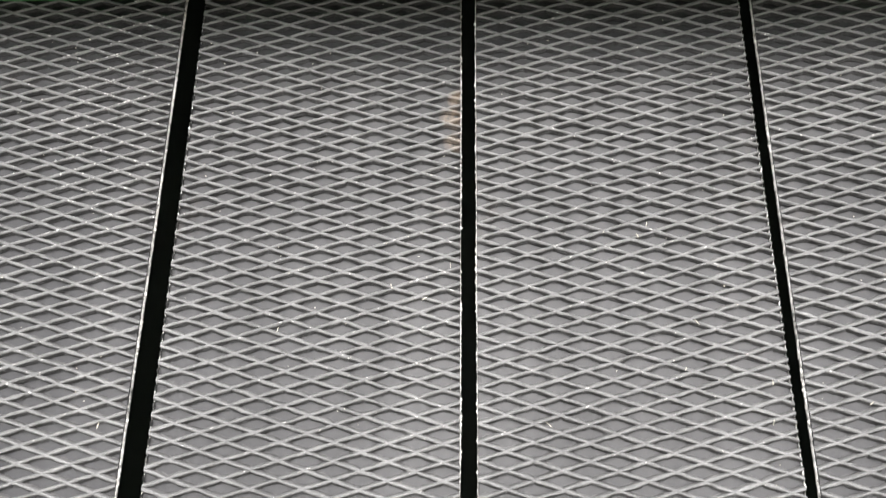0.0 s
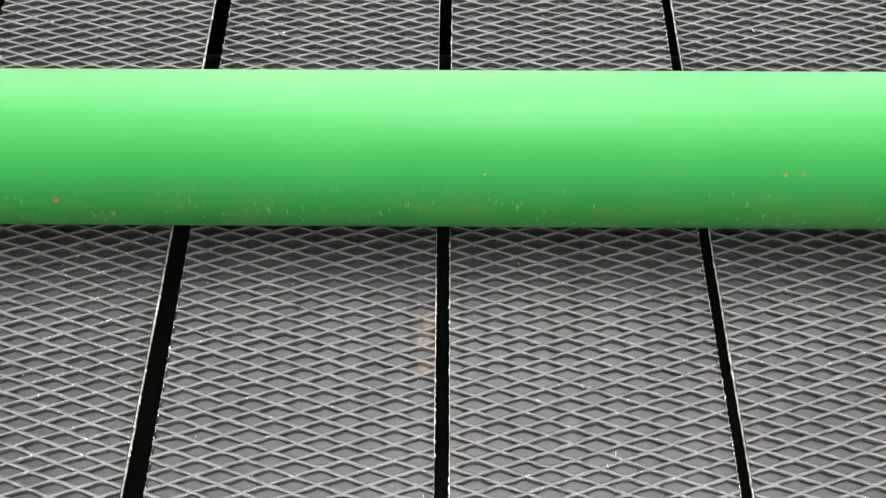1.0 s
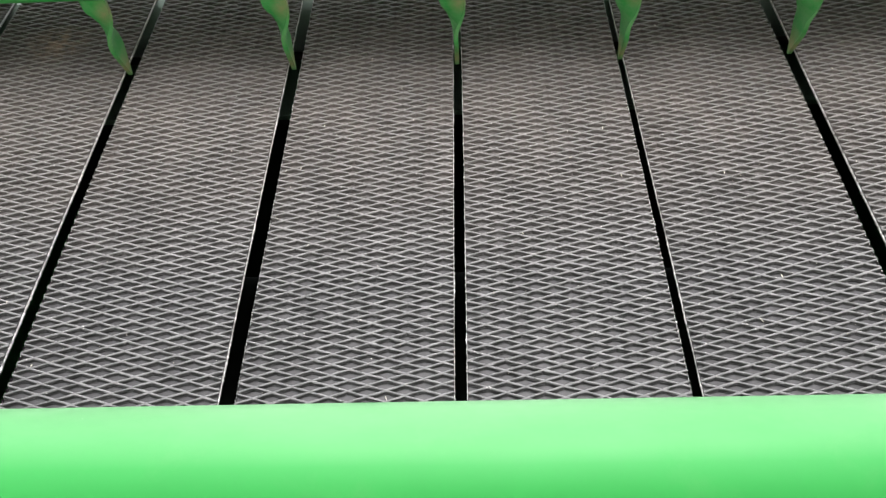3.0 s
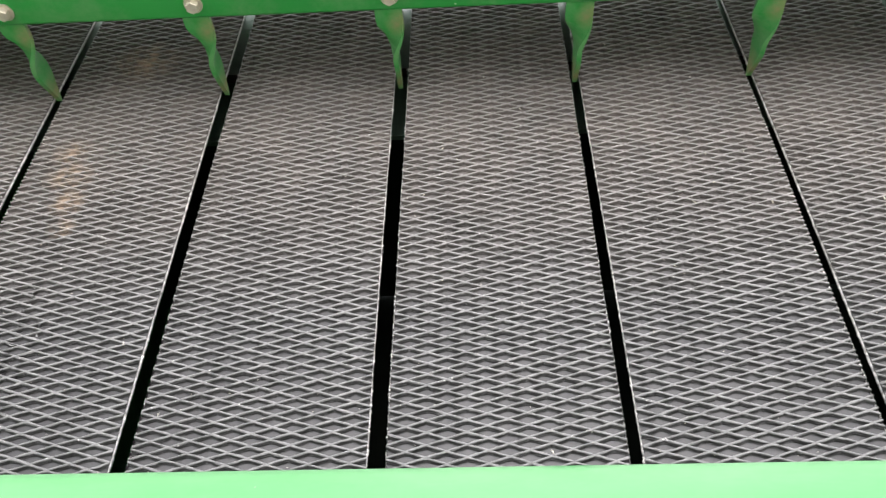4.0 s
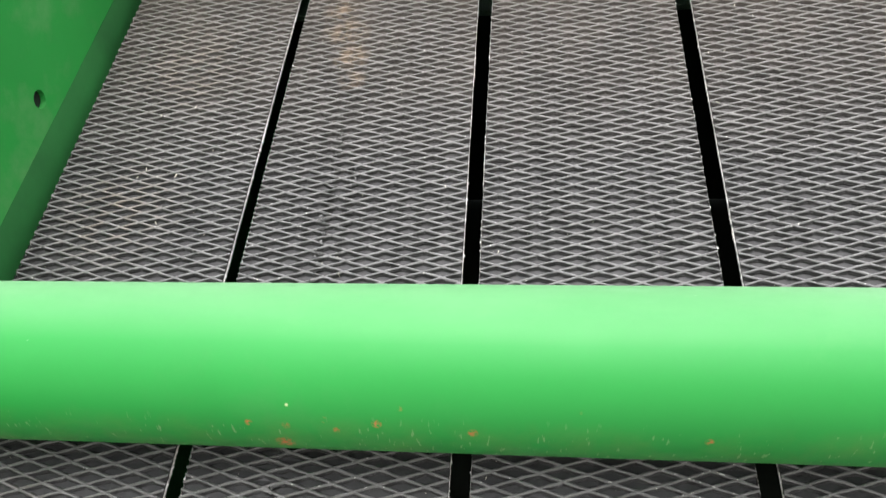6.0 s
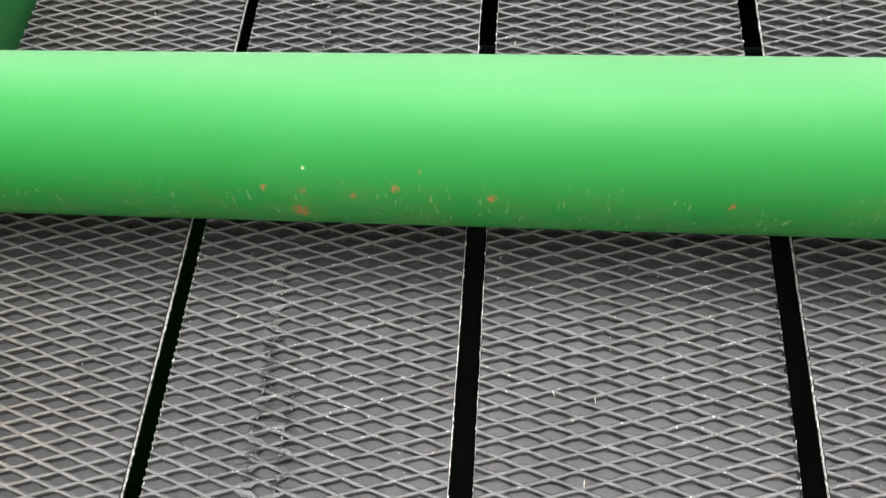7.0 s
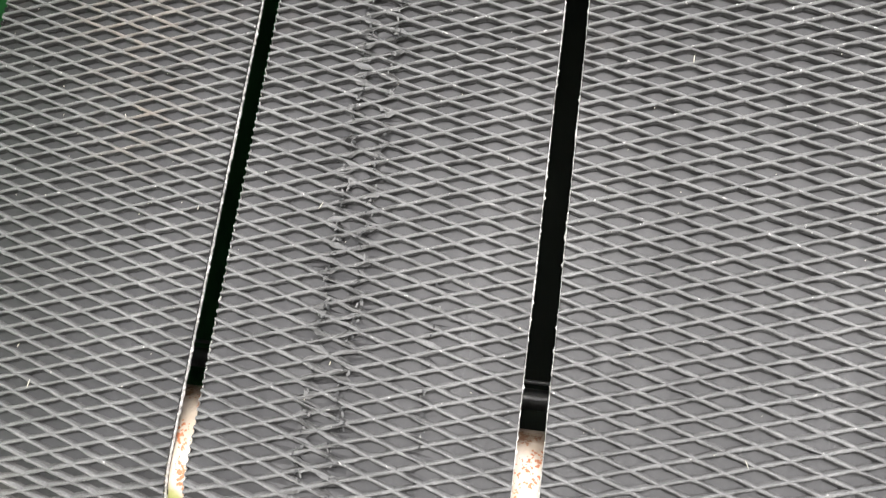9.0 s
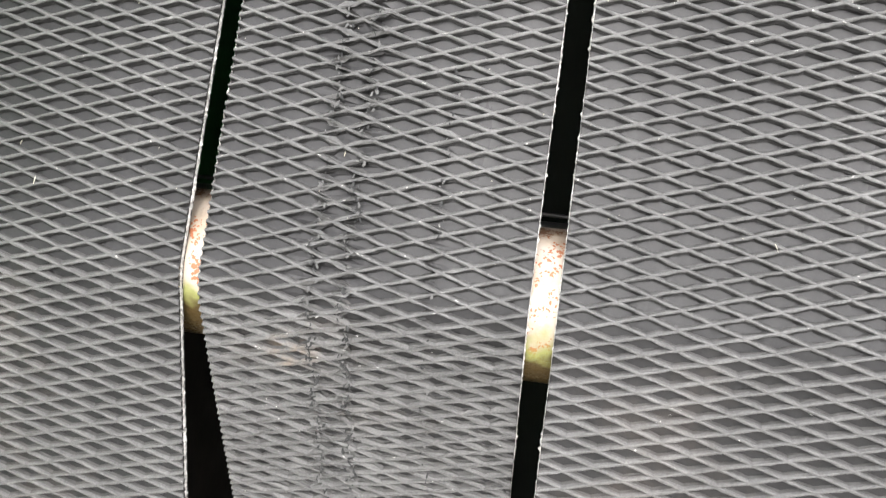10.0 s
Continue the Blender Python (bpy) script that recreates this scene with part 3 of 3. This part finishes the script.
def belt(x0, x1, phase_x, phase_s, lean, seed, label, torn=()):
    rng = np.random.default_rng(seed)
    s_low = LOW - ARC * lean - (0.335 - ARC * sin(lean)) / cos(lean)
    mid = (x0 + x1) / 2
    ob = thing("belt", (mid, 0.003, UP - 0.09), label, "baler belt", "baler belts")
    cell = np.array(CELL)
    inner_faces, edge_polys, edge_slots = [], [], []
    i0, i1 = int((x0 - phase_x) / (DA / 2)) - 3, int((x1 - phase_x) / (DA / 2)) + 3
    j0, j1 = int((s_low - phase_s) / (DB / 2)) - 2, int((S_HIGH - phase_s) / (DB / 2)) + 2
    count = 0
    chunk = []
    for i in range(i0, i1 + 1):
        cx = phase_x + i * DA / 2
        if cx + DA / 2 <= x0 or cx - DA / 2 >= x1:
            continue
        whole = cx - DA / 2 >= x0 and cx + DA / 2 <= x1
        for j in range(j0, j1 + 1):
            if (i + j) % 2 == 0:
                continue
            c = cell.copy()
            # uneven moulding: each corner shifts as a whole, and the bead's skin a little
            c[4:, :2] += np.tile(rng.normal(0, 1, (SIDES, 2)) * (0.00034, 0.00012), (len(RINGS), 1))
            c[4:, :2] += rng.normal(0, 1, (NV - 4, 2)) * (0.00018, 0.00011)
            c[NV - SIDES:, 2] += rng.normal(0, 0.00025)
            if torn and phase_s + j * DB / 2 < LOW - 0.02:
                # the worn run below the roller
                c[4:, :2] += rng.normal(0, 1, (NV - 4, 2)) * (0.0005, 0.00028)
                c[4:, 2] += rng.normal(0, 0.0002, NV - 4)
            c += (cx, phase_s + j * DB / 2, 0)
            for tx, s0, s1, width, force in torn:
                if s0 < c[0, 1] < s1 and abs(cx - tx) < DA / 2 + width:
                    near = np.exp(-((c[:, 0] - tx) / width) ** 2) * (rng.random(NV) < 0.75) * force
                    c[:, 0] += near * rng.normal(0, 0.0012, NV)
                    c[:, 1] += near * rng.normal(0, 0.0009, NV)
                    c[4:, 2] += (near * rng.normal(0.0002, 0.0011, NV))[4:]
                    c[:4, 2] += near[:4] * 0.0006
                    cut = (np.abs(c[:, 0] - tx) < 0.0022) & (rng.random(NV) < 0.4 * force)
                    c[:, 2] += cut * 0.0022
                    c[:, 2] = np.clip(c[:, 2], -0.0006, 0.0048)
            if whole:
                chunk.append(c)
                inner_faces += [[count + k for k in f] for f in CELL_FACES]
                count += NV
            else:
                for number, f in enumerate(CELL_FACES):
                    p = [tuple(c[k]) for k in f]
                    p = clip_side(clip_side(p, x0, 1), x1, -1)
                    if len(p) > 2:
                        edge_polys.append(p)
                        edge_slots.append(face_slot(number))
    verts = np.concatenate(chunk)
    extra, extra_faces = [], []
    for p in edge_polys:
        extra_faces.append([count + len(extra) + k for k in range(len(p))])
        extra += p
    verts = np.concatenate([verts, np.array(extra)])
    # back of the belt
    rows = np.arange(s_low, S_HIGH, 0.012)
    base = len(verts)
    back = np.array([(x, s, THICK) for s in rows for x in (x0, x1)])
    verts = np.concatenate([verts, back])
    back_faces = [(base + 2 * k, base + 2 * k + 1, base + 2 * k + 3, base + 2 * k + 2) for k in range(len(rows) - 1)]
    y, z = follow(verts[:, 1], verts[:, 2], lean)
    sway = 0.0006 * np.sin(verts[:, 1] * 7 + seed)
    world_verts = np.stack([verts[:, 0] + sway, y, z], -1)
    faces = [f[::-1] for f in inner_faces] + [f[::-1] for f in extra_faces] + back_faces
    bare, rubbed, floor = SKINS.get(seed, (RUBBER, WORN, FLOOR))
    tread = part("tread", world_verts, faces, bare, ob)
    # the ridges are rubbed pale; light and shade are painted on the walls between
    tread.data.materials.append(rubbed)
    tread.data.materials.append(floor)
    tread.data.materials.append(UP_WALL)
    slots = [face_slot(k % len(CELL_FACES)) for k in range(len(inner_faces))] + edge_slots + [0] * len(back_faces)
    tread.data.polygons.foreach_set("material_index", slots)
    # loose scraps along the torn lines
    if torn:
        for name, mat, per_metre, proud, low, high, label in (
                ("torn_scrap", WORN_TORN, 200, 0.0001, 0.0003, 0.0010, "small torn scraps of grey rubber"),
                ("torn_nick", CUT, 220, 0.0002, 0.0004, 0.0011, "dark nicks torn in the tread")):
            bm = bmesh.new()
            for tx, s0, s1, width, force in torn:
                for _ in range(int((s1 - s0) * per_metre * force)):
                    s = rng.uniform(max(s0, s_low + 0.02), s1)
                    x = tx + 0.002 * sin(s * 190) + rng.normal(0, width * 0.35)
                    y, z = follow(s, -proud, lean)
                    size = rng.uniform(low, high)
                    m = Matrix.Translation((x, float(y), float(z))) @ Matrix.Rotation(rng.normal(0, 0.7), 4, "Y") @ Matrix.Diagonal((size * 0.6, 0.0003, size * 1.9, 1))
                    made = bmesh.ops.create_icosphere(bm, subdivisions=1, radius=1.0, matrix=m)
                    for v in made["verts"]:
                        v.co += Vector(rng.normal(0, 1, 3) * (size * 0.35, 0.0001, size * 0.35))
            tagged(from_bm(name, bm, mat, ob, label), kind="stuff")
    # cut side edges with frayed canvas
    for x, way in ((x0, -1), (x1, 1)):
        ss = np.arange(s_low, S_HIGH, 0.0014)
        nrow = len(ss)
        depth = (0.0019, 0.0024, 0.0033, 0.0042, 0.0046)
        thick = 0.6 + 0.5 * np.sin(ss * 23 + seed * 3 + x * 9) * np.sin(ss * 61 + seed)
        grid = []
        for ring, d in enumerate(depth):
            tuft = (rng.random(nrow) < 0.05) * rng.random(nrow) * 0.0011
            if ring in (0, 4):
                side = np.zeros(nrow) - 0.0001
            else:
                side = 0.0001 + np.abs(rng.normal(0.00025, 0.00028, nrow)) * thick + (tuft if ring < 3 else 0)
            dd = d + (rng.normal(0, 0.0003, nrow) if 0 < ring < 4 else 0)
            y, z = follow(ss, dd + np.zeros(nrow), lean)
            grid.append(np.stack([x + way * side + 0.0006 * np.sin(ss * 7 + seed), y, z], -1))
        v = np.concatenate(grid)
        f = []
        for r in range(len(depth) - 1):
            for k in range(nrow - 1):
                q = (r * nrow + k, r * nrow + k + 1, (r + 1) * nrow + k + 1, (r + 1) * nrow + k)
                f.append(q if way > 0 else q[::-1])
        part("frayed_edge", v, f, CANVAS, ob, "pale frayed canvas edge")
        ss = np.arange(s_low, S_HIGH, 0.0008)
        v = []
        for d in (tread_depth(x, ss, phase_x, phase_s), THICK):
            y, z = follow(ss, d + np.zeros(len(ss)), lean)
            v.append(np.stack([x + 0.0006 * np.sin(ss * 7 + seed), y, z], -1))
        f = [(k, k + 1, len(ss) + k + 1, len(ss) + k) if way > 0 else (k + 1, k, len(ss) + k, len(ss) + k + 1) for k in range(len(ss) - 1)]
        part("cut_side", np.concatenate(v), f, RUBBER, ob)
    zones = NICKS.get(seed, [(mid, UP + 0.35, 0.05, 0.3, 60)])
    tagged(part_nicks(white_nicks(rng, x0, x1, phase_x, phase_s, zones), ob), kind="stuff")
    return ob


def part_nicks(bm, parent):
    return from_bm("white_nick", bm, FIBRE, parent, "pale torn fibres on the ridges")


SKINS = {11: (RUBBER, WORN_BROWNED, FLOOR), 12: (RUBBER_TORN, WORN_TORN, FLOOR_TORN), 14: (RUBBER_STAINED, WORN_STAINED, FLOOR_STAINED)}
# where the ridges are nicked: x, height, spread, how many
NICKS = {
    12: [(-0.452, UP + 0.22, 0.028, 0.04, 130), (-0.50, UP + 0.20, 0.010, 0.06, 60), (-0.48, UP - 0.05, 0.04, 0.07, 40), (-0.47, UP + 0.6, 0.04, 0.2, 30)],
    13: [(-0.235, UP + 0.26, 0.020, 0.045, 150), (-0.222, UP + 0.22, 0.004, 0.06, 60), (-0.246, UP + 0.22, 0.004, 0.06, 60), (-0.29, UP + 0.2, 0.05, 0.2, 60)],
    14: [(-0.02, UP + 0.12, 0.007, 0.06, 50), (-0.10, UP + 0.1, 0.04, 0.1, 60), (-0.1, UP + 0.55, 0.05, 0.2, 30)],
    15: [(0.10, UP + 0.12, 0.05, 0.08, 80), (0.1, UP + 0.6, 0.05, 0.2, 50)],
}
FLAT, STEEP = radians(21), radians(37)
PLAIN = "long black rubber baler belt with raised diamond tread"
BELTS = [
    (-0.7570, -0.5794, -0.6357, -0.0290, FLAT, PLAIN + " by the plate", ()),
    (-0.5681, -0.3900, -0.5445, 0.0032, STEEP, "black rubber baler belt with worn torn diamond tread",
     ((-0.506, UP - 0.5, UP + 0.27, 0.0035, 1.0), (-0.506, UP + 0.27, UP + 0.62, 0.003, 0.55), (-0.488, UP + 0.40, UP + 0.58, 0.003, 0.3), (-0.488, UP - 0.5, UP + 0.22, 0.0045, 0.9), (-0.442, UP - 0.5, UP + 0.03, 0.002, 0.35), (-0.506, UP - 0.5, UP - 0.10, 0.0025, 0.7), (-0.486, UP - 0.5, UP - 0.10, 0.0025, 0.7))),
    (-0.3758, -0.1962, -0.3475, 0.0250, FLAT, PLAIN, ()),
    (-0.1814, -0.0036, -0.1057, 0.5246, STEEP, PLAIN, ()),
    (0.0068, 0.1850, 0.1156, 0.5208, FLAT, PLAIN, ()),
    (0.1934, 0.3738, 0.2678, 0.5171, STEEP, PLAIN, ()),
    (0.3897, 0.5680, 0.4800, 0.0, FLAT, PLAIN, ()),
    (0.5790, 0.7570, 0.6700, 0.0, STEEP, PLAIN, ()),
]
for k, (x0, x1, px, ps, lean, label, torn) in enumerate(BELTS):
    belt(x0, x1, px, UP + ps, lean, 11 + k, label, torn)


# ---------------------------------------------------------------- belt dividers under the beam
def divider(x):
    """A flat strip that twists upright and runs to a point between two belts."""
    ob = thing("belt_divider", (x, -0.115, UP + 0.8755), "twisted green steel finger between two belts", "belt divider", "belt dividers")
    bm = bmesh.new()
    rings = []
    n = 26
    for i in range(n + 1):
        y = -0.150 + 0.1535 * i / n
        u = min(max((y + 0.094) / 0.050, 0), 1)
        turn = radians(88) * u * u * (3 - 2 * u)
        half = 0.0138 if y < -0.034 else 0.0133 * max((0.004 - y) / 0.038, 0.0) + 0.0005
        z = UP + 0.8795 + 0.006 * min(max((y + 0.09) / 0.09, 0), 1)
        cx = x - 0.003 * min(max((-0.03 - y) / 0.06, 0), 1)
        across, up = Vector((cos(turn), 0, -sin(turn))), Vector((sin(turn), 0, cos(turn)))
        c = Vector((cx, y, z))
        rings.append([bm.verts.new(c + across * half * a + up * 0.0025 * b) for a, b in ((-1, -1), (1, -1), (1, 1), (-1, 1))])
    for p, q in zip(rings, rings[1:]):
        for k in range(4):
            bm.faces.new((p[k], p[(k + 1) % 4], q[(k + 1) % 4], q[k]))
    bm.faces.new(rings[0]), bm.faces.new(rings[-1][::-1])
    from_bm("blade", bm, DULL_GREEN, ob, smooth=35)
    bolt = from_bm("bolt", rod_bm((x, -0.117, UP + 0.8735), (x, -0.117, UP + 0.8665), 0.0066, 6, 0.0008), STEEL, ob, "zinc plated bolt head")
    from_bm("washer", rod_bm((x, -0.117, UP + 0.8748), (x, -0.117, UP + 0.8733), 0.0092, 32), STEEL, bolt)
    return ob


first = divider(-0.5737)
for x in (-0.3829, -0.1888, 0.0016, 0.1892, 0.3818, 0.5735):
    copy_thing(first, MACHINE @ pose(x, -0.115, UP + 0.8755))

# ---------------------------------------------------------------- roller bracket in the corner
bracket = thing("roller_bracket", (-0.75, -0.04, UP + 0.88), "green steel roller bracket bolted to the side plate", "bracket")
F1, F2, BK = (-0.7695, -0.068), (-0.735, -0.063), (-0.7655, -0.002)


def plate_between(name, a, b, z0, z1, thick, mat, label=""):
    """An upright plate from a to b in the machine's plan."""
    d = (Vector(b) - Vector(a)).normalized()
    off = Vector((-d.y, d.x)) * thick
    ring = [(*a, z0), (*b, z0), (b[0] + off.x, b[1] + off.y, z0), (a[0] + off.x, a[1] + off.y, z0)]
    return from_bm(name, prism_bm(ring, (0, 0, z1 - z0)), mat, bracket, label)


plate_between("front_plate", F1, F2, UP + 0.8845, UP + 1.06, 0.004, TAN, "dusty tan steel plate")
plate_between("lip", (F1[0], F1[1] - 0.003), (F2[0], F2[1] - 0.003), UP + 0.876, UP + 0.884, 0.004, GREEN)
from_bm("side_web", prism_bm([(*F2, UP + 0.875), (*BK, UP + 0.878), (-0.7555, -0.0225, UP + 0.93), (-0.7445, -0.044, UP + 0.985), (-0.7405, -0.052, UP + 1.06), (*F2, UP + 1.06)], (-0.0030, -0.0018, 0)), GREEN, bracket)
plate_between("rusty_seam", (-0.7660, -0.064), (-0.7660, -0.004), UP + 0.8755, UP + 0.884, 0.0025, RUST, "rusty weld seam")
from_bm("gusset", prism_bm([(-0.762, -0.060, UP + 0.8845), (-0.742, -0.058, UP + 0.8845), (-0.7615, -0.012, UP + 0.8845)], (0, 0, 0.005)), GREEN, bracket)
lug = from_bm("lug", prism_bm([(-0.7545 + 0.0065 * cos(a), -0.050 + 0.0065 * sin(a), UP + 0.879) for a in [pi * k / 8 for k in range(9)]]
                             + [(-0.761, -0.0575, UP + 0.879), (-0.748, -0.0575, UP + 0.879)], (0, 0, 0.0053)), GREEN, bracket)
from_bm("bolt_head", rod_bm((-0.7545, -0.050, UP + 0.8788), (-0.7545, -0.050, UP + 0.8735), 0.0055, 6, 0.0008), GREEN, lug)


# ---------------------------------------------------------------- chaff on the belts
def chaff():
    rng = random.Random(5)
    bm = bmesh.new()
    for _ in range(800):
        b = BELTS[rng.randrange(0, 7)]
        x, z = rng.uniform(b[0] + 0.004, b[1] - 0.004), UP + rng.uniform(-0.06, 0.95)
        long, wide = (rng.uniform(0.0025, 0.006) if rng.random() < 0.12 else rng.uniform(0.0004, 0.0010)), rng.uniform(0.00014, 0.00030)
        m = Matrix.Translation((x, -0.0003, z)) @ Matrix.Rotation(rng.gauss(0, 0.5), 4, "Y") @ Matrix.Diagonal((wide, 0.0004, long / 2, 1))
        bmesh.ops.create_icosphere(bm, subdivisions=1, radius=1.0, matrix=m)
    return bm


chaff_ob = from_bm("chaff", chaff(), STRAW)
chaff_ob.matrix_basis = MACHINE
tagged(chaff_ob, "tiny pale straw bits stuck to the belts", "chaff", kind="stuff")
